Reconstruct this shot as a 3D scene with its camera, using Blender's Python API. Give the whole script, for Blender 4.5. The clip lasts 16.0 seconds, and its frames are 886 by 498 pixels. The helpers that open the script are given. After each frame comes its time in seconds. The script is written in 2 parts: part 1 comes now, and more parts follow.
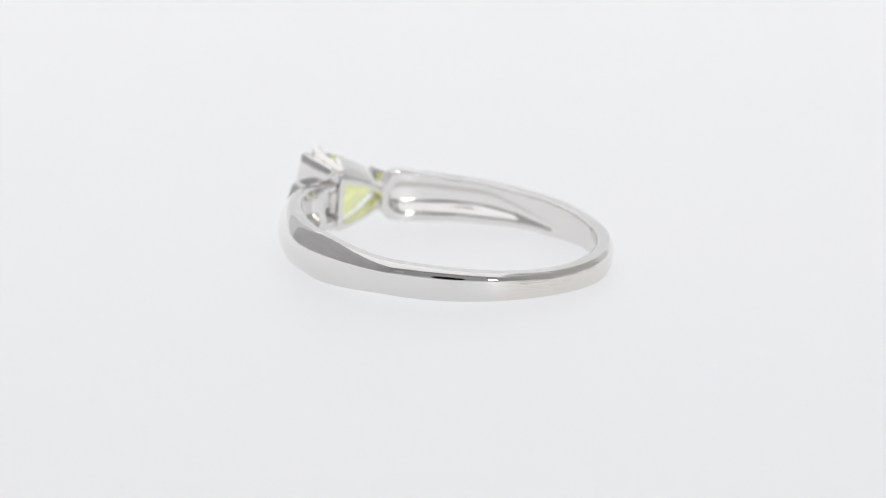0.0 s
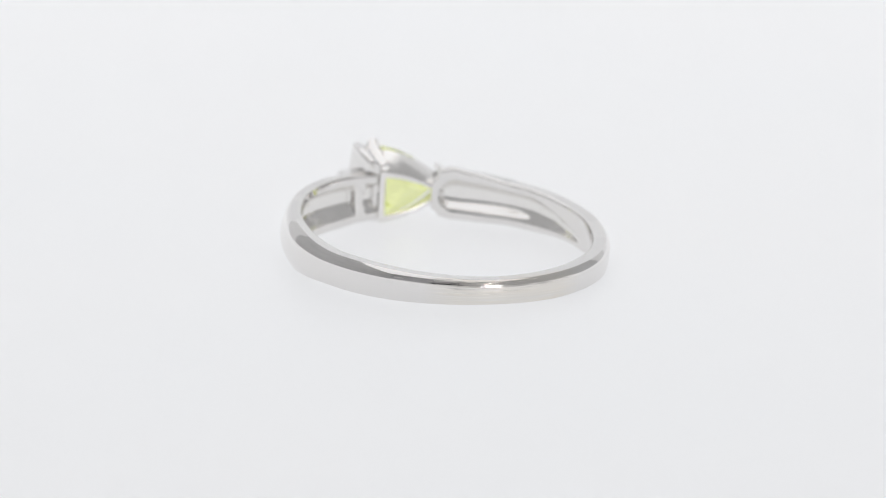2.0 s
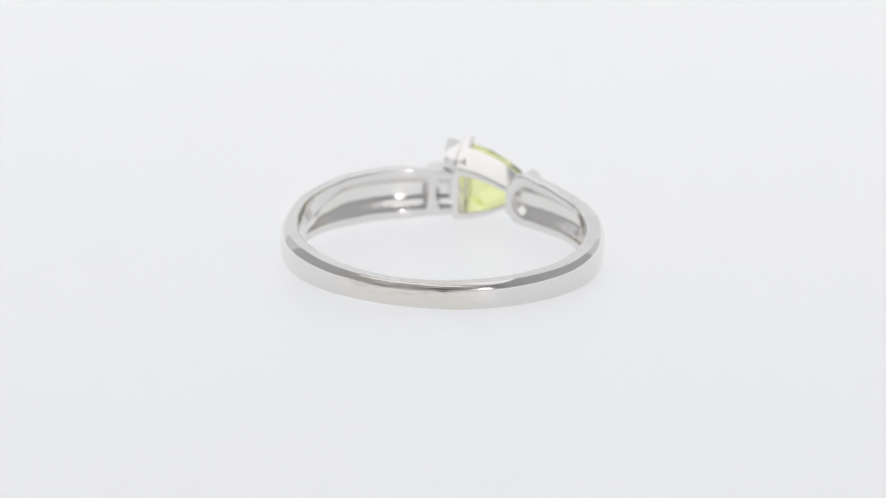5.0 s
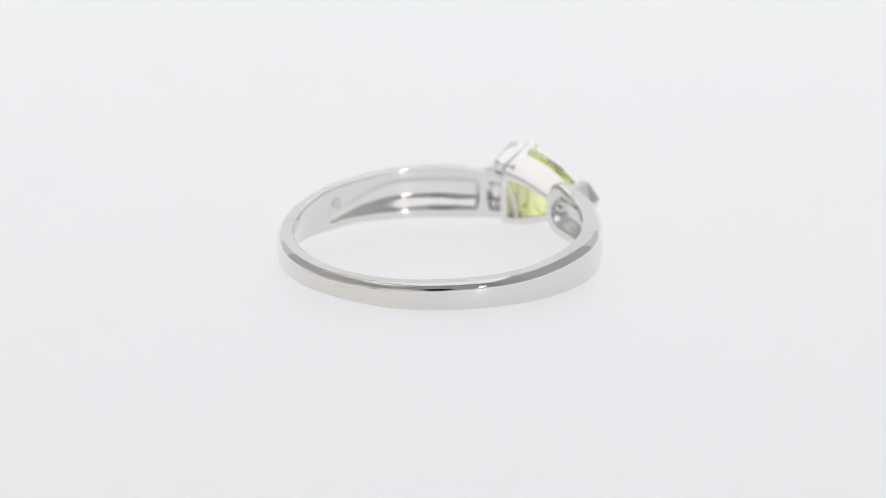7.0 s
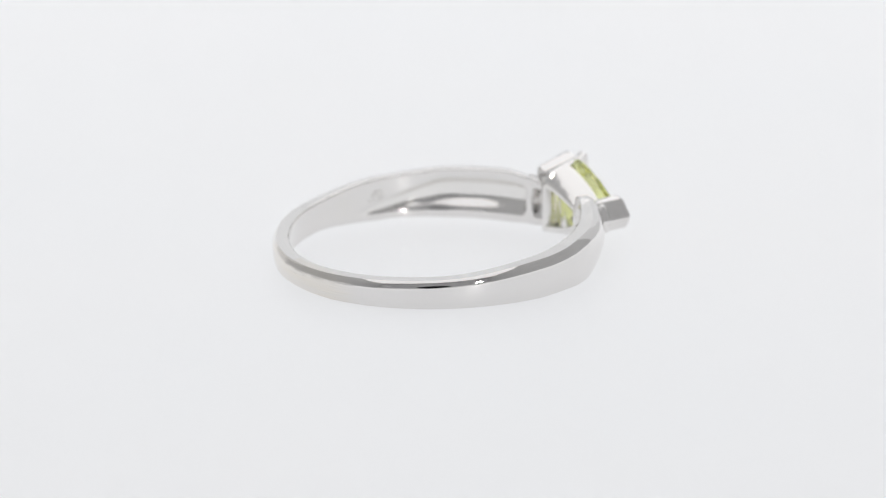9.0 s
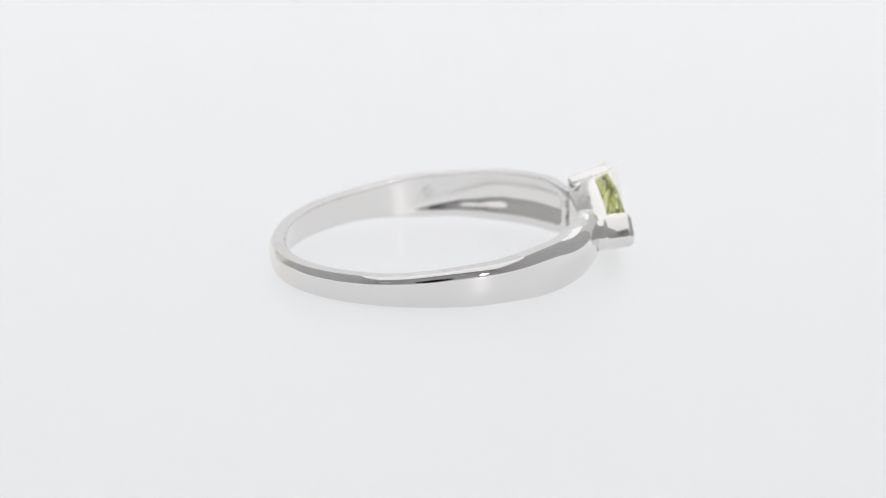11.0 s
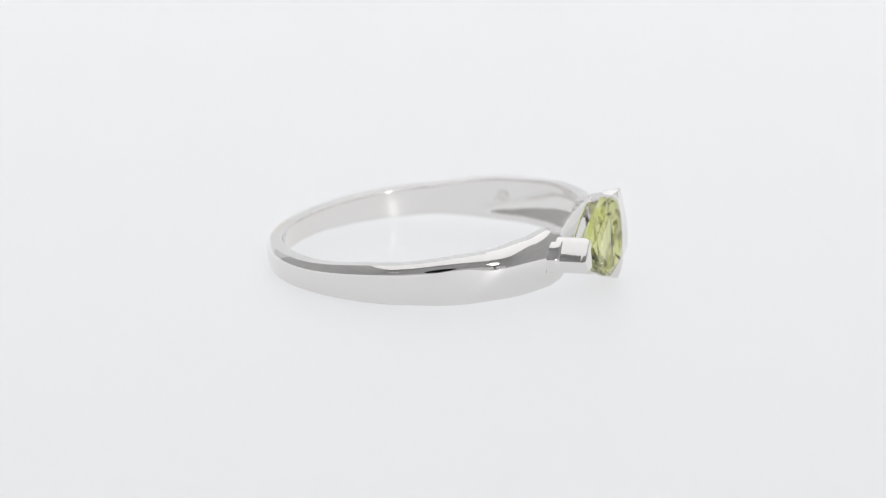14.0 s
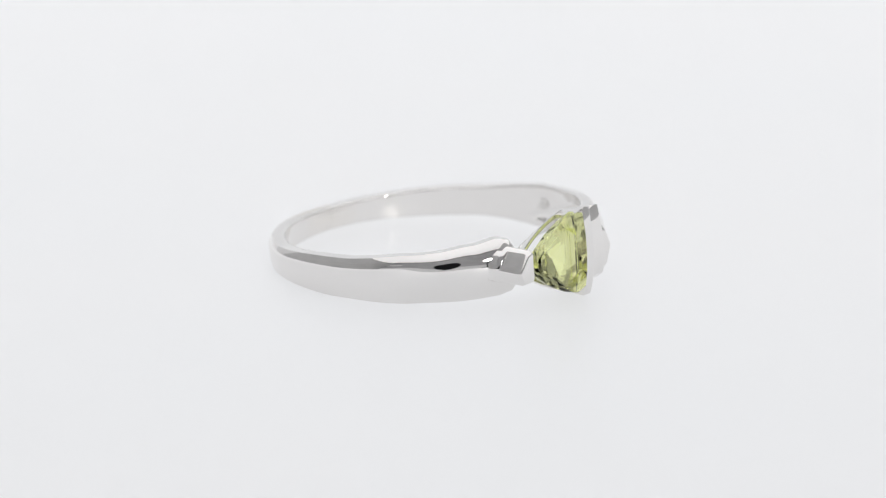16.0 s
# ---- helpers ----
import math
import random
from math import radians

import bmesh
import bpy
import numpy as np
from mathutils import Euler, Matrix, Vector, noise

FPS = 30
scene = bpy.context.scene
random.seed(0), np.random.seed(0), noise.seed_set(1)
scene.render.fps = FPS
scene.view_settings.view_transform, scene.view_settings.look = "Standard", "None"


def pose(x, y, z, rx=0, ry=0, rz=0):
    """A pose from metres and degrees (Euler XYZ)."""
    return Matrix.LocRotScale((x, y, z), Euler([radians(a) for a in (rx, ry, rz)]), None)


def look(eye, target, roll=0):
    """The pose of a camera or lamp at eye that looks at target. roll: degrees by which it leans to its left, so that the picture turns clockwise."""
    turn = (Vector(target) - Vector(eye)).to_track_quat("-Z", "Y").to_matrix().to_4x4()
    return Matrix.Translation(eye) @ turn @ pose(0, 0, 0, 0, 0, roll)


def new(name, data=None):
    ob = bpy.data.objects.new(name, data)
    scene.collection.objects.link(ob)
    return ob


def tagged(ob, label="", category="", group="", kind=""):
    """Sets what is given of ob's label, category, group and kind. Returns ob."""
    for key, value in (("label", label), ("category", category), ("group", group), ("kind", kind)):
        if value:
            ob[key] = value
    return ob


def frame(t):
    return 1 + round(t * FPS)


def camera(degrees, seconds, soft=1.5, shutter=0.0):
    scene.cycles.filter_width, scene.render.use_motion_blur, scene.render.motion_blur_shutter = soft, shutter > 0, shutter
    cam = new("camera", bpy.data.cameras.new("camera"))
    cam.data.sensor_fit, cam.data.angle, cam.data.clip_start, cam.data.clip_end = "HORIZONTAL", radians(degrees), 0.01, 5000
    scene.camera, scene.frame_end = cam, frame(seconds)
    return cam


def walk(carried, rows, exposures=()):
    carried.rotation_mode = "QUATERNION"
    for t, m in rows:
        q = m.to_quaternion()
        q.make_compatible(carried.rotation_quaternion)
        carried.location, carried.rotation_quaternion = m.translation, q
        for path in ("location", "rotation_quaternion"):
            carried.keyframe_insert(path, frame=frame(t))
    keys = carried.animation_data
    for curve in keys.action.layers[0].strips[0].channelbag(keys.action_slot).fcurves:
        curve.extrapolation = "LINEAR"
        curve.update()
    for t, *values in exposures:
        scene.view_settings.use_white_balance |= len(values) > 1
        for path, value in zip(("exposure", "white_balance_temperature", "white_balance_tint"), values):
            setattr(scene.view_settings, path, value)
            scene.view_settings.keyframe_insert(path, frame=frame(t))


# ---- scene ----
MM = 0.001
AXIS_Z = 0.72 * MM            # height at which the optical axis meets the turning axis

# ---- camera ----
DIST, PITCH, YAW = 152.1 * MM, 15.565, -0.05
cam = camera(20.0, 16.0, soft=1.35)
EYE = Vector((0, -DIST * math.cos(radians(PITCH)), AXIS_Z + DIST * math.sin(radians(PITCH))))
CAM = look(EYE, (0, 0, AXIS_Z)) @ pose(0, 0, 0, 0, YAW, 0)
walk(cam, [(0, CAM), (16, CAM)], exposures=[(0, 0.0), (16, 0.0)])
cam.data.dof.use_dof = True
cam.data.dof.focus_distance = 143 * MM
cam.data.dof.aperture_fstop = 42

# ---- light ----
world = bpy.data.worlds.new("studio")
scene.world = world
world.use_nodes = True
world.node_tree.nodes["Background"].inputs["Color"].default_value = (0.9, 0.94, 1.0, 1)
world.node_tree.nodes["Background"].inputs["Strength"].default_value = 0.18


# ---- materials ----
def material(name, base, rough, metal=0.0):
    m = bpy.data.materials.new(name)
    m.use_nodes = True
    b = m.node_tree.nodes["Principled BSDF"]
    b.inputs["Base Color"].default_value = (*base, 1)
    b.inputs["Roughness"].default_value = rough
    b.inputs["Metallic"].default_value = metal
    return m, m.node_tree, b


def link(tree, a, b):
    tree.links.new(a, b)


def node(tree, kind, **inputs):
    n = tree.nodes.new(kind)
    for k, v in inputs.items():
        n.inputs[k.replace("_", " ")].default_value = v
    return n


def coords(tree, scale=(1, 1, 1)):
    c, m = tree.nodes.new("ShaderNodeTexCoord"), tree.nodes.new("ShaderNodeMapping")
    m.inputs["Scale"].default_value = scale
    link(tree, c.outputs["Object"], m.inputs["Vector"])
    return m.outputs["Vector"]


def silver():
    m, t, b = material("polished_silver", (0.835, 0.82, 0.807), 0.05, 1.0)
    v = coords(t)
    n1 = node(t, "ShaderNodeTexNoise", Scale=450.0, Detail=3.0)
    n2 = node(t, "ShaderNodeTexNoise", Scale=6000.0, Detail=2.0)
    link(t, v, n1.inputs["Vector"])
    link(t, v, n2.inputs["Vector"])
    r = node(t, "ShaderNodeMapRange", From_Min=0.3, From_Max=0.75, To_Min=0.02, To_Max=0.055)
    link(t, n2.outputs["Fac"], r.inputs["Value"])
    link(t, r.outputs["Result"], b.inputs["Roughness"])
    bump = node(t, "ShaderNodeBump", Strength=0.35, Distance=0.00004)
    link(t, n1.outputs["Fac"], bump.inputs["Height"])
    # brushed streaks where the foot of the band was sized and filed
    n3 = node(t, "ShaderNodeTexNoise", Scale=1.0, Detail=3.0)
    link(t, coords(t, (260, 260, 11000)), n3.inputs["Vector"])
    xyz = t.nodes.new("ShaderNodeSeparateXYZ")
    link(t, v, xyz.inputs["Vector"])
    mask = node(t, "ShaderNodeMapRange", From_Min=-0.0086, From_Max=-0.0094, To_Min=0.0, To_Max=0.9)
    link(t, xyz.outputs["X"], mask.inputs["Value"])
    bump2 = node(t, "ShaderNodeBump", Distance=0.00004)
    link(t, mask.outputs["Result"], bump2.inputs["Strength"])
    link(t, n3.outputs["Fac"], bump2.inputs["Height"])
    link(t, bump.outputs["Normal"], bump2.inputs["Normal"])
    link(t, bump2.outputs["Normal"], b.inputs["Normal"])
    # the filed patch has a warm, slightly oxidised tone
    tone = t.nodes.new("ShaderNodeMix")
    tone.data_type = "RGBA"
    tone.inputs[6].default_value = (0.835, 0.82, 0.807, 1)
    tone.inputs[7].default_value = (0.85, 0.80, 0.71, 1)
    stain = node(t, "ShaderNodeMath")
    stain.operation = "MULTIPLY"
    link(t, mask.outputs["Result"], stain.inputs[0])
    link(t, n3.outputs["Fac"], stain.inputs[1])
    link(t, stain.outputs["Value"], tone.inputs["Factor"])
    link(t, tone.outputs[2], b.inputs["Base Color"])
    return m


def cast_silver():
    m, t, b = material("cast_silver", (0.87, 0.857, 0.84), 0.2, 1.0)
    v = coords(t)
    n1 = node(t, "ShaderNodeTexNoise", Scale=750.0, Detail=4.0)
    link(t, v, n1.inputs["Vector"])
    r = node(t, "ShaderNodeMapRange", From_Min=0.3, From_Max=0.7, To_Min=0.08, To_Max=0.2)
    link(t, n1.outputs["Fac"], r.inputs["Value"])
    link(t, r.outputs["Result"], b.inputs["Roughness"])
    bump = node(t, "ShaderNodeBump", Strength=0.55, Distance=0.00007)
    link(t, n1.outputs["Fac"], bump.inputs["Height"])
    link(t, bump.outputs["Normal"], b.inputs["Normal"])
    return m


def peridot():
    m, t, b = material("peridot", (0.885, 0.925, 0.485), 0.0)
    b.inputs["Transmission Weight"].default_value = 1.0
    b.inputs["IOR"].default_value = 1.31
    return m


def matte(name, base, rough, scale, spread, tint=None):
    m, t, b = material(name, base, rough)
    v = coords(t)
    n1 = node(t, "ShaderNodeTexNoise", Scale=scale, Detail=4.0)
    link(t, v, n1.inputs["Vector"])
    mix = t.nodes.new("ShaderNodeMix")
    mix.data_type = "RGBA"
    mix.inputs[6].default_value = (*base, 1)
    mix.inputs[7].default_value = (*(tint or [c * (1 - spread) for c in base]), 1)
    r = node(t, "ShaderNodeMapRange", From_Min=0.4, From_Max=0.65)
    link(t, n1.outputs["Fac"], r.inputs["Value"])
    link(t, r.outputs["Result"], mix.inputs["Factor"])
    link(t, mix.outputs[2], b.inputs["Base Color"])
    n2 = node(t, "ShaderNodeTexNoise", Scale=scale * 90, Detail=3.0)
    link(t, v, n2.inputs["Vector"])
    bump = node(t, "ShaderNodeBump", Strength=0.03, Distance=0.00005)
    link(t, n2.outputs["Fac"], bump.inputs["Height"])
    link(t, bump.outputs["Normal"], b.inputs["Normal"])
    return m


def glow(name, colour, strength):
    m, t, b = material(name, (0.8, 0.8, 0.8), 0.5)
    b.inputs["Emission Color"].default_value = (*colour, 1)
    b.inputs["Emission Strength"].default_value = strength
    return m


SILVER, CAST, PERIDOT = silver(), cast_silver(), peridot()
WHITE = matte("self_lit_acrylic", (0.2, 0.203, 0.206), 0.4, 22.0, 0.0, (0.19, 0.199, 0.206))
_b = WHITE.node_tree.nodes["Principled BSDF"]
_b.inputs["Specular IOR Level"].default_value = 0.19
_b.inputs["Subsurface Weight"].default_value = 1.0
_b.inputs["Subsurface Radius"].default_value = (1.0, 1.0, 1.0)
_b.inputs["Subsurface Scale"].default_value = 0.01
_b.inputs["Emission Color"].default_value = (0.978, 0.982, 1.0, 1)      # glow added to the sheet itself, to thin the ring's shadow
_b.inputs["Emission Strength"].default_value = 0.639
CLOTH = matte("white_cloth", (0.82, 0.82, 0.82), 0.9, 12.0, 0.03)
# greys of the unseen surround, tuned to the strips mirrored in the band
GREY = matte("mirrored_grey", (0.55, 0.55, 0.55), 0.9, 12.0, 0.08)
DARK = matte("mirrored_front_grey", (0.46, 0.46, 0.465), 0.9, 12.0, 0.1)
BLACK = matte("black_plastic", (0.008, 0.008, 0.009), 0.6, 30.0, 0.2)
BLACK.node_tree.nodes["Principled BSDF"].inputs["Specular IOR Level"].default_value = 0.1
DIFFUSER = glow("lit_diffuser_cloth", (1.0, 0.985, 0.985), 0.57)
LED = glow("led", (1.0, 0.97, 0.93), 38.0)


# ---- building ----
def mesh_of(name, bm, mat, smooth=35):
    bmesh.ops.recalc_face_normals(bm, faces=bm.faces)
    me = bpy.data.meshes.new(name)
    bm.to_mesh(me)
    bm.free()
    me.materials.append(mat)
    if smooth:
        me.polygons.foreach_set("use_smooth", [True] * len(me.polygons))
        me.set_sharp_from_angle(angle=radians(smooth))
    return me


def part(name, bm, mat, parent=None, label="", smooth=35):
    ob = new(name, mesh_of(name, bm, mat, smooth))
    ob.parent = parent
    return tagged(ob, label)


def lathe_free(sections, closed=False):
    """A bmesh through equal rings of points; the ends are capped unless closed."""
    bm = bmesh.new()
    rings = [[bm.verts.new(p) for p in s] for s in sections]
    n = len(rings[0])
    pairs = list(zip(rings, rings[1:])) + ([(rings[-1], rings[0])] if closed else [])
    for a, b in pairs:
        for i in range(n):
            bm.faces.new((a[i], a[(i + 1) % n], b[(i + 1) % n], b[i]))
    if not closed:
        bm.faces.new(rings[0])
        bm.faces.new(rings[-1])
    return bm


def bevelled(bm, width, segments=3, angle=20):
    bm.normal_update()
    edges = [e for e in bm.edges if e.is_manifold and e.calc_face_angle(0) > radians(angle)]
    bmesh.ops.bevel(bm, geom=edges, offset=width, segments=segments, profile=0.5, affect="EDGES", clamp_overlap=True)
    return bm


def lerp_table(table, a):
    """Smooth value from rows (angle, value) at angle a."""
    if a <= table[0][0]:
        return table[0][1]
    for (a0, v0), (a1, v1) in zip(table, table[1:]):
        if a <= a1:
            f = (a - a0) / (a1 - a0)
            f = f * f * (3 - 2 * f)
            return v0 + (v1 - v0) * f
    return table[-1][1]


# ---- the setting ----
def studio():
    w, front, back, top = 0.34, -0.42, 0.46, 0.46
    # floor that curves up into the back wall
    prof = [(front, 0)] + [(back - 0.16 + 0.16 * math.sin(radians(a)), 0.16 - 0.16 * math.cos(radians(a))) for a in range(0, 91, 6)] + [(back, top)]
    # closed sheet: the upper profile, and the lower one 4 mm outside it
    under = [(y + 0.004 * n, z - 0.004 * (1 - n)) for (y, z), n in zip(prof, [0] + [i / 15 for i in range(16)] + [1])]
    loop = prof + under[::-1]
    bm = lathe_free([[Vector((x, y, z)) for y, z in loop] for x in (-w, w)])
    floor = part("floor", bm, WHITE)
    tagged(floor, "seamless translucent white acrylic sheet, given an even glow of its own", "floor", kind="structure")

    def slab(name, lo, hi, mat, label):
        b = bmesh.new()
        bmesh.ops.create_cube(b, size=1)
        for v in b.verts:
            v.co = [l + (h - l) * (c + 0.5) for l, h, c in zip(lo, hi, v.co)]
        return tagged(part(name, b, mat, smooth=0), label, "wall", kind="structure")

    # unseen sides, grey ahead and white behind to set what the silver mirrors
    for side, x0, x1 in (("west", -w - 0.01, -w), ("east", w, w + 0.01)):
        slab("wall_" + side, (x0, 0.24, 0), (x1, back, top), CLOTH, "white diffusing cloth side of the light tent")
        slab("wall_%s_front" % side, (x0, front, 0), (x1, 0.24, top), GREY, "unseen side of the tent, toned grey for what the band mirrors")
    # low white strip added so the prong's facet mirrors pale
    slab("wall_south_low", (-w, front - 0.01, 0), (w, front, 0.07), CLOTH, "unseen low white strip, added to brighten what the prong mirrors")
    # stands in for the dim room in front
    slab("wall_south", (-w, front - 0.01, 0.07), (w, front, top), DARK, "unseen grey panel standing in for the dim room behind the camera")
    c = slab("ceiling", (-w, -0.36, top), (w, back, top + 0.01), DIFFUSER, "white cloth ceiling lit evenly from above")
    c["category"] = "ceiling"
    # unseen strip, added so the diffuser ends short of the front
    c = slab("ceiling_flap", (-w, front, top), (w, -0.36, top + 0.01), GREY, "unseen grey roof strip, added to keep the band's reflection grey")
    c["category"] = "ceiling"


def sliver_card():
    """White card added on the dark front for the sliver mirrored beside the corner."""
    card = part("sliver_card", box((-0.315, -0.42, 0.2), (-0.245, -0.416, 0.27), 0.001), CLOTH)
    tagged(card, "unseen white card on the front, added for its mirrored sliver", "card")


def tube(rings, n=40):
    """A turned body along -z from rows (z, radius)."""
    return lathe_free([[Vector((r * math.cos(2 * math.pi * k / n), r * math.sin(2 * math.pi * k / n), z)) for k in range(n)] for z, r in rings])


def box(lo, hi, bevel=0.0):
    b = bmesh.new()
    bmesh.ops.create_cube(b, size=1)
    for v in b.verts:
        v.co = [l + (h - l) * (c + 0.5) for l, h, c in zip(lo, hi, v.co)]
    return bevelled(b, bevel, 3) if bevel else b


def film_camera():
    """The black camera whose lens the band mirrors; its glass sits just behind the viewpoint."""
    body = new("video_camera")
    tagged(body, "black video camera on a short foot, mirrored in the silver", "camera")
    body.matrix_world = CAM
    part("lens_barrel", tube([(0.006, 0.022), (0.004, 0.026), (0.004, 0.030), (0.03, 0.031), (0.032, 0.034), (0.06, 0.034)]), BLACK, body)
    part("body", box((-0.036, -0.028, 0.06), (0.036, 0.028, 0.13), 0.004), BLACK, body)
    part("foot", box((-0.015, -0.047, 0.09), (0.015, -0.028, 0.12), 0.002), BLACK, body)


def led_lamp():
    """A small round lamp on a stem at the tent's front corner."""
    lamp = new("led_lamp")
    tagged(lamp, "small round white lamp on a thin stem, switched on", "lamp")
    lamp.location = (0.162, -0.275, 0.0)
    part("stem", tube([(0.0, 0.02), (0.004, 0.02), (0.006, 0.003), (0.095, 0.003)], 16), BLACK, lamp)
    aim = pose(0, 0, 0.115, -108, 0, 30)
    bm = tube([(-0.012, 0.010), (-0.012, 0.017), (0.004, 0.019), (0.004, 0.015)], 28)
    bm.transform(aim)
    part("housing", bm, CLOTH, lamp)
    bm = tube([(0.0045, 0.014), (0.007, 0.012), (0.008, 0.007)], 28)
    bm.transform(aim)
    part("lens", bm, LED, lamp, "glowing white lens")


# ---- the ring (millimetres here, scaled on the way) ----
HEAD0, RATE = 133.0, 11.055         # bearing of the ring's first axis at the start, degrees turned a second
TILT, LEAN = 3.45, 2.24            # the setting's side is raised, and the ring leans along the band
SHIFT, SIDE, CENTRE_Z = 0.485, 0.14, 0.731 + 0.72
R_IN = 8.83
MID = -2.5                         # the setting's middle, in degrees from the first axis
HALF = [(12, 0.78), (13.5, 0.95), (16.5, 1.38), (21, 1.5), (30, 1.52), (50, 1.38), (80, 1.14), (120, 0.86), (180, 0.72)]
HALF_FAR = [(8, 1.4), (17, 1.55), (30, 1.7), (50, 1.66), (80, 1.42), (120, 0.95), (180, 0.72)]      # the shoulder behind the bar is wider
THICK = [(8, 0.8), (12, 0.95), (16.5, 1.45), (35, 1.45), (60, 1.25), (100, 1.08), (180, 0.98)]
HALF_NEAR_TOP = [(12, 0.0), (13.5, 0.1), (16.5, 0.38), (19, 0.40), (30, 0.14), (42, 0.0), (180, 0.0)]      # the other one humps up beside the prong
THICK_NEAR = [(8, 0.8), (11, 1.0), (13.5, 1.45), (35, 1.45), (60, 1.25), (100, 1.08), (180, 0.98)]
RIM_NEAR = [(12, 0.4), (35, 0.46), (70, 0.46), (180, 0.42)]
RIM = [(17, 0.2), (35, 0.42), (70, 0.44), (180, 0.42)]
ROUND = [(17, 1.25), (45, 1.2), (80, 1.15), (130, 1.08), (180, 1.05)]
GROOVE_FAR = [(8, 0.5), (15.5, 0.5), (17.2, 0.03), (19.6, 0.03), (22.0, 0.55), (50, 0.62), (66, 0.4), (79, 0.13), (94, 0.0), (180, 0.0)]
GROOVE = [(15.5, 0.0), (16.6, 0.56), (50, 0.62), (66, 0.4), (79, 0.13), (94, 0.0), (180, 0.0)]


def channel(f, g, d):
    """Depth of the cast channel at the share f of the band's half width: a long lower and a short upper wall; it narrows as it runs out, and its head is round."""
    s = min(max((94 - d) / 36, 0.0), 1.0)
    lo, hi = -0.72, -0.72 + 1.40 * (0.2 + 0.8 * s)
    if 15.5 < d < 22.5:
        w = max(1 - ((22.5 - d) / 7.0) ** 2, 0.02) ** 0.5
        lo, hi = -0.06 + (lo + 0.06) * w, -0.06 + (hi + 0.06) * w
    a, b = lo + 0.44 * (hi - lo), lo + 0.74 * (hi - lo)
    u = (f - lo) / (a - lo) if f < a else (hi - f) / (hi - b) if f > b else 1.0
    u = min(max(u, 0.0), 1.0)
    return g * u * u * (3 - 2 * u)


def at(r, deg, z):
    a = radians(deg)
    r *= 1 + 0.015 * math.cos(2 * a) + 0.011 * math.sin(2 * a)
    return Vector((r * math.cos(a), r * math.sin(a), z)) * MM


def shank_section(deg):
    """The band's section; deg counts from the setting's middle."""
    d = min(deg, 360 - deg)
    far = deg < 180
    h, th = lerp_table(HALF_FAR if far else HALF, d), lerp_table(THICK if far else THICK_NEAR, d)
    g, hump = lerp_table(GROOVE_FAR if far else GROOVE, d), 0.0 if far else lerp_table(HALF_NEAR_TOP, d)
    p, deg = lerp_table(ROUND, d), deg + MID
    pts = []
    e = 0.17
    g = min(g, th - 0.28)
    # inside, from the lower to the upper edge, with the cast channel
    arc = [(e - e * math.sin(radians(15 * k)), -h + 0.7 * e * (1 - math.cos(radians(15 * k)))) for k in range(7)]
    inner = list(arc)
    for k in range(41):
        f = -0.8 + 1.6 * k / 40
        inner.append((channel(f, g, d), f * h))
    inner += [(r, -z) for r, z in reversed(arc)]
    inner = [(r, z + hump * max(z / h, 0.0)) for r, z in inner]
    for r, z in inner:
        pts.append(at(R_IN + r, deg, z))
    # side rim, then the domed outside
    flat = max(lerp_table(RIM if far else RIM_NEAR, d) * th, 0.1)
    n = 28
    foot = min(max((d - 62) / 50 if far else (d - 25) / 40, 0.0), 1.0)
    foot = foot * foot * (3 - 2 * foot)
    side = min(max((150 - d) / 60, 0.0), 1.0)
    for k in range(n + 1):
        u = math.pi / 2 - math.pi * k / n
        zz = math.copysign(abs(math.sin(u)) ** p, u) * h if k not in (0, n) else math.copysign(h, u)
        rr = flat + (th - flat) * max(math.cos(u), 0.0) ** p
        crest = 0.16 - 0.38 * math.sin(radians(deg))
        zz = zz + crest * (1 - (zz / h) ** 2) + hump * max(zz / h, 0.0)
        # towards the foot: a plain face that bends over below its upper edge
        z2, zc = h * (1 - 2 * k / n), h * (0.36 + (-0.14 if far else 0.1) * side)
        r2 = th - 0.5 * (h - zc) * ((z2 - zc) / (h - zc)) ** 2 if z2 > zc else th - 0.12 * ((zc - z2) / (h + zc)) ** 3
        z2 += hump * max(z2 / h, 0.0)
        pts.append(at(R_IN + rr + (r2 - rr) * foot, deg, zz + (z2 - zz) * foot))
    return pts


STONE_Z = 0.38


def trillion(size, bulge, n=9, turn=0.0):
    """Outline in (y, z): the apex to -y, the straight side at +y."""
    c = [(-3.65, 0.0), (0.42, -2.42), (0.42, 2.42)]
    cy, cz = -0.92, 0.0
    pts = []
    for i in range(3):
        (y0, z0), (y1, z1) = c[i], c[(i + 1) % 3]
        nx, nz = (z1 - z0), -(y1 - y0)
        ln = math.hypot(nx, nz)
        b = bulge * (0.15 if i == 1 else 1.0)
        for k in range(n):
            f = (k + turn) / n
            q = 4 * f * (1 - f) * b
            y, z = y0 + (y1 - y0) * f + nx / ln * q, z0 + (z1 - z0) * f + nz / ln * q
            pts.append((cy + (y - cy) * size, cz + STONE_Z + (z - cz) * size))
    return pts


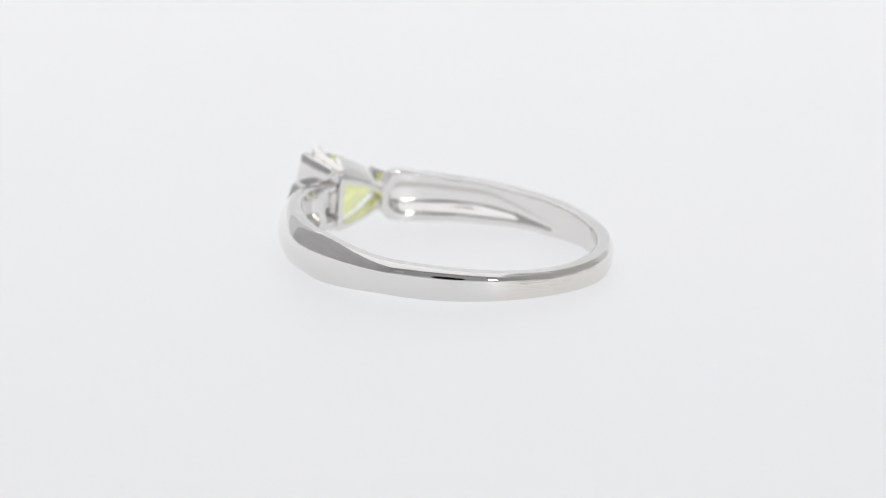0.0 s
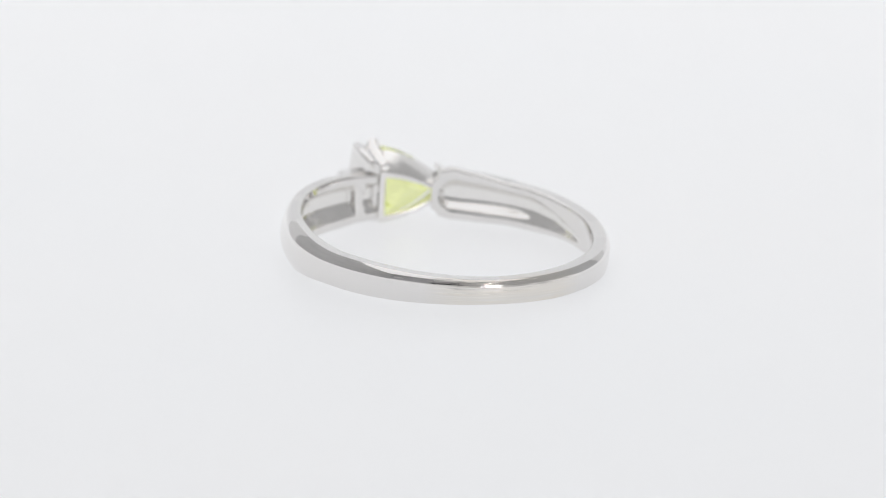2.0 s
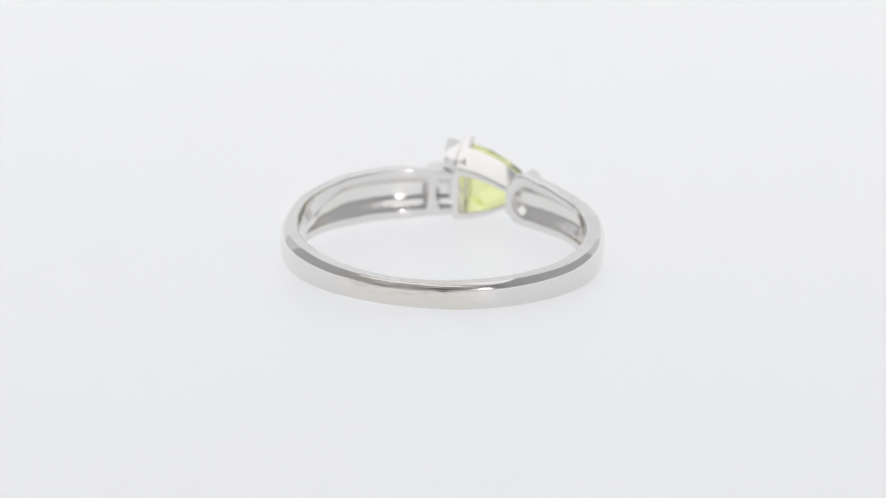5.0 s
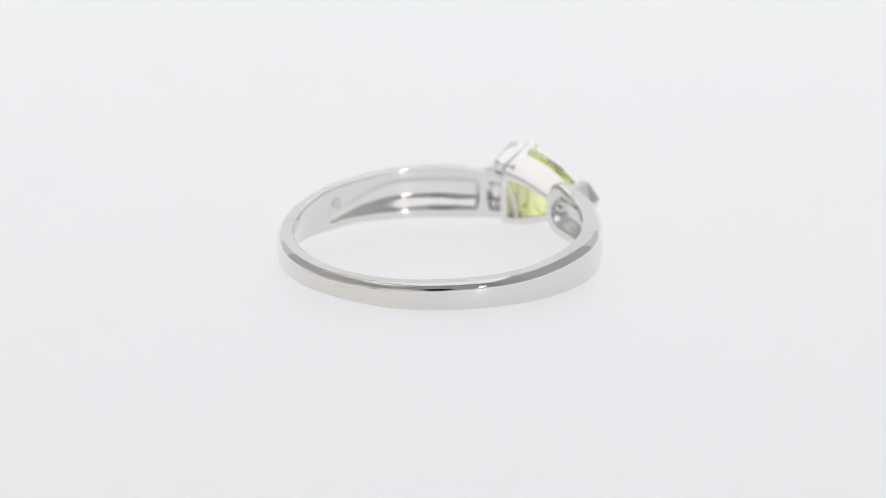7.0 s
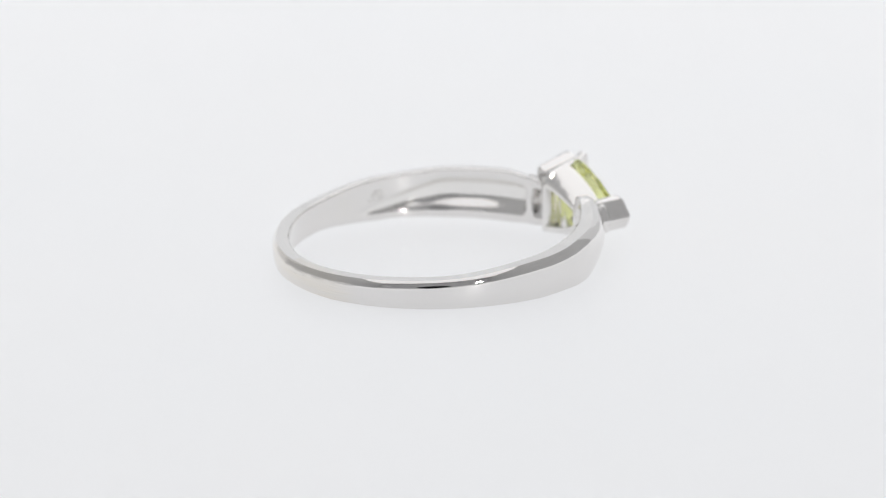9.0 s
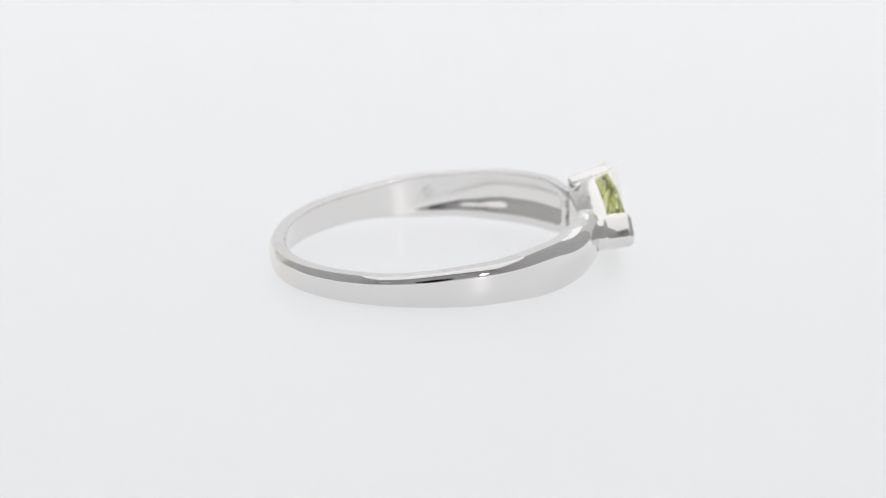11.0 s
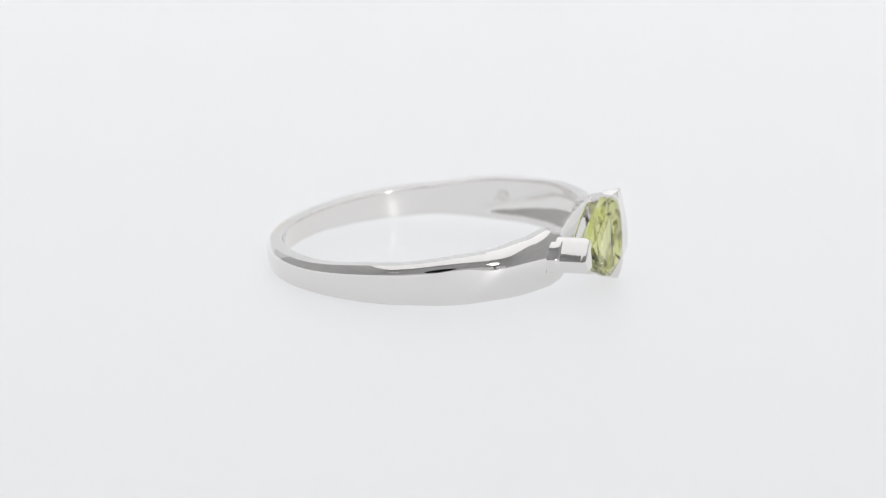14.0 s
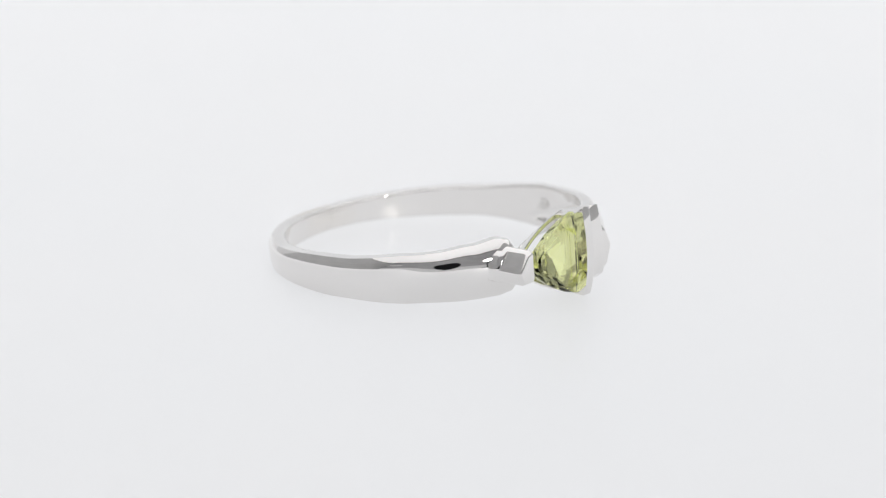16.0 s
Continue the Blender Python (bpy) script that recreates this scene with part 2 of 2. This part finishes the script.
def stone_mesh():
    """Table, two tiers of crown facets, girdle and pavilion; neighbouring tiers are set half a step apart."""
    bm = bmesh.new()
    def tier(x, size, bulge, n, turn=0.0):
        return [bm.verts.new(Vector((x, y, z)) * MM) for y, z in trillion(size, bulge, n, turn)]
    def zig(a, b):
        m = len(a)
        for i in range(m):
            bm.faces.new((a[i], a[(i + 1) % m], b[i]))
            bm.faces.new((a[(i + 1) % m], b[(i + 1) % m], b[i]))
    table = tier(11.5, 0.66, 0.2, 2)
    crown = tier(11.35, 0.86, 0.30, 2, 0.5)
    girdle = tier(11.08, 1.0, 0.40, 2)
    bm.faces.new(table)
    zig(table, crown)
    fine = tier(11.06, 1.0, 0.40, 4)
    low = tier(10.72, 0.985, 0.40, 4)
    m = len(girdle)
    bmesh.ops.delete(bm, geom=girdle, context="VERTS")
    for i in range(m):
        # crown point i lies over the edge from girdle point i to i + 1
        a, b, c = fine[2 * i], fine[2 * i + 1], fine[(2 * i + 2) % (2 * m)]
        bm.faces.new((crown[i], a, b))
        bm.faces.new((crown[i], b, c))
        bm.faces.new((crown[i - 1], a, crown[i]))
    k = len(fine)
    for i in range(k):
        bm.faces.new((fine[i], fine[(i + 1) % k], low[(i + 1) % k], low[i]))
    waist = tier(10.25, 0.56, 0.30, 2, 0.5)
    for i in range(m):
        a, b, c = low[2 * i], low[2 * i + 1], low[(2 * i + 2) % (2 * m)]
        bm.faces.new((waist[i], a, b))
        bm.faces.new((waist[i], b, c))
        bm.faces.new((waist[i - 1], a, waist[i]))
    tip = bm.verts.new(Vector((9.55, -0.92, STONE_Z)) * MM)
    for i in range(m):
        bm.faces.new((waist[i], waist[(i + 1) % m], tip))
    return bm


def build_ring():
    ring = new("finger_ring")
    tagged(ring, "polished silver ring with a triangular green peridot, lying on its side", "ring")

    degs = [8.5 + 0.5 * i for i in range(44)] + [30.5 + 299.0 * i / 160 for i in range(161)] + [330.0 + 0.5 * i for i in range(36)]
    shank = part("shank", lathe_free([shank_section(d) for d in degs]), SILVER, ring, "tapering domed silver band, hollow under the shoulders")

    # the channel keeps its cast, unpolished skin
    shank.data.materials.append(CAST)
    for f in shank.data.polygons:
        c = f.center / MM
        a = math.atan2(c.y, c.x)
        depth = math.hypot(c.x, c.y) / (1 + 0.015 * math.cos(2 * a) + 0.011 * math.sin(2 * a)) - R_IN
        if f.normal.x * c.x + f.normal.y * c.y < 0 and 0.03 < depth < 0.7:
            f.material_index = 1

    # gallery: the open frame under the stone
    rows = []
    for size, x, k, dy, mid in ((1.08, 8.72, 0.66, 0.62, 0.08), (1.06, 9.3, 0.79, 0.34, 0.24), (1.05, 10.1, 0.95, 0.03, 0.4),
                                (0.9, 10.1, 0.94, 0.03, 0.4), (0.897, 8.72, 0.57, 0.468, 0.05)):
        rows.append([Vector((x, y + dy, (z - STONE_Z) * k + mid)) * MM for y, z in trillion(size, 0.42, 9)])
    part("gallery", bevelled(lathe_free(rows, True), 0.07 * MM, 2, 40), CAST, ring, "open silver frame under the stone")

    # wall along the straight side of the stone, crowned and pointed at both ends, on a narrower foot
    prof = [(9.75, -1.6), (11.1, -2.3), (11.38, -2.28), (11.6, -1.7), (11.78, -0.7), (11.86, 0.4), (11.84, 1.5), (11.76, 2.4), (11.66, 3.14), (11.3, 2.86), (8.98, 2.25), (8.98, 1.75), (9.75, 1.5)]
    bm = lathe_free([[Vector((x, y, z - dz * (z > 2))) * MM for x, z in prof] for y, dz in ((0.42, 0.18), (0.62, 0.0), (1.12, 0.1))])
    part("bar_setting", bevelled(bm, 0.07 * MM, 3, 25), SILVER, ring, "upright silver bar holding the straight edge of the stone")
    prof = [(9.2, -1.33), (9.9, -1.65), (9.9, 2.0), (9.4, 1.95), (9.05, 1.85), (9.0, 1.6)]
    bm = lathe_free([[Vector((x, y, z)) * MM for x, z in prof] for y in (1.12, 1.5)])
    part("bar_foot", bevelled(bm, 0.1 * MM, 3, 25), SILVER, ring)

    # the second, keener bar against it
    prof = [(9.35, -1.4), (9.5, -1.5), (11.0, -1.5), (11.4, -1.2), (11.6, -0.6), (11.66, 0.15), (11.62, 1.2), (11.5, 2.1), (11.4, 2.95), (8.92, 2.42), (8.92, 1.7), (9.35, 1.3)]
    bm = lathe_free([[Vector((x, y + (x - 11.4) * k - lean * max(z, 0), z - dz)) * MM for x, z in prof] for y, k, lean, dz in ((1.1, 0.0, 0.0, 0.25), (1.8, 0.08, 0.0, 0.0), (2.3, 0.15, 0.05, 0.05))])
    part("ridge_bar", bevelled(bm, 0.05 * MM, 2, 25), SILVER, ring)

    # the other shoulder's end: a ridged block
    sec = [(3.85, 0.1), (3.45, 1.2), (3.25, 1.36), (2.0, 1.5), (2.0, -1.35), (3.25, -1.2), (3.45, -1.05)]
    bm = lathe_free([[Vector((x, y - dy, z * k)) * MM for y, z in sec] for x, k, dy in ((9.35, 1.0, 0), (10.75, 1.0, 0.1), (10.98, 0.86, 0.22))])
    part("shoulder_block", bevelled(bm, 0.09 * MM, 3, 12), SILVER, ring)

    # prong at the tip: a ridged stud that points outwards
    sec = [(-4.68, 0.3), (-3.84, 1.3), (-3.5, 1.44), (-3.34, 1.4), (-3.34, -0.35), (-3.5, -0.5), (-4.2, -0.5), (-4.4, -0.4)]
    bm = lathe_free([[Vector((x, -4.0 + (y + 4.0) * k, 0.5 + (z - 0.5) * k)) * MM for y, z in sec] for x, k in ((8.95, 1.0), (11.05, 1.0), (11.32, 0.84))])
    part("prong", bevelled(bm, 0.06 * MM, 3, 12), SILVER, ring, "chunky ridged silver prong at the stone's tip")

    # flared collar where the prong leaves the shoulder
    sec = [(-4.86, 0.42), (-4.45, 1.1), (-4.1, 1.35), (-4.3, -0.5), (-4.72, -0.35)]
    bm = lathe_free([[Vector((x, y + dy, z)) * MM for y, z in sec] for x, dy in ((9.0, 0), (9.5, 0.04), (9.75, 0.25))])
    part("prong_collar", bevelled(bm, 0.06 * MM, 2, 12), SILVER, ring)

    part("gemstone", stone_mesh(), PERIDOT, ring, "clear yellow-green faceted trillion peridot", smooth=0)

    # maker's stamp inside the band: a worn six-sided mark and two short strokes
    def stroke(a0, z0, a1, z1, w=0.07):
        da, dz = (a1 - a0) * 0.154, z1 - z0
        n = math.hypot(da, dz)
        ua, uz = -dz / n * w / 0.154, da / n * w
        quad = [(a0 - ua, z0 - uz), (a0 + ua, z0 + uz), (a1 + ua, z1 + uz), (a1 - ua, z1 - uz)]
        rows = [[at(R_IN + r, a, z) for a, z in quad] for r in (0.05, -0.05)]
        part("stamp_stroke", bevelled(lathe_free(rows), 0.03 * MM, 2), SILVER, ring)

    six = [(81.0 + 2.5 * math.cos(radians(60 * k)), 0.24 + 0.34 * math.sin(radians(60 * k))) for k in range(6)]
    for p, q in zip(six, six[1:] + six[:1]):
        stroke(*p, *q)
    stroke(80.0, 0.14, 82.0, 0.34)
    stroke(84.6, -0.1, 85.4, 0.02)
    return ring


studio()
film_camera()
led_lamp()
sliver_card()
RING = build_ring()


def motions():
    rows = []
    for i in range(17):
        turn = pose(0, 0, 0, 0, 0, HEAD0 - RATE * i)
        rows.append((float(i), turn @ pose(-SHIFT * MM, -SIDE * MM, CENTRE_Z * MM, LEAN, -TILT, 0)))
    walk(RING, rows)


motions()
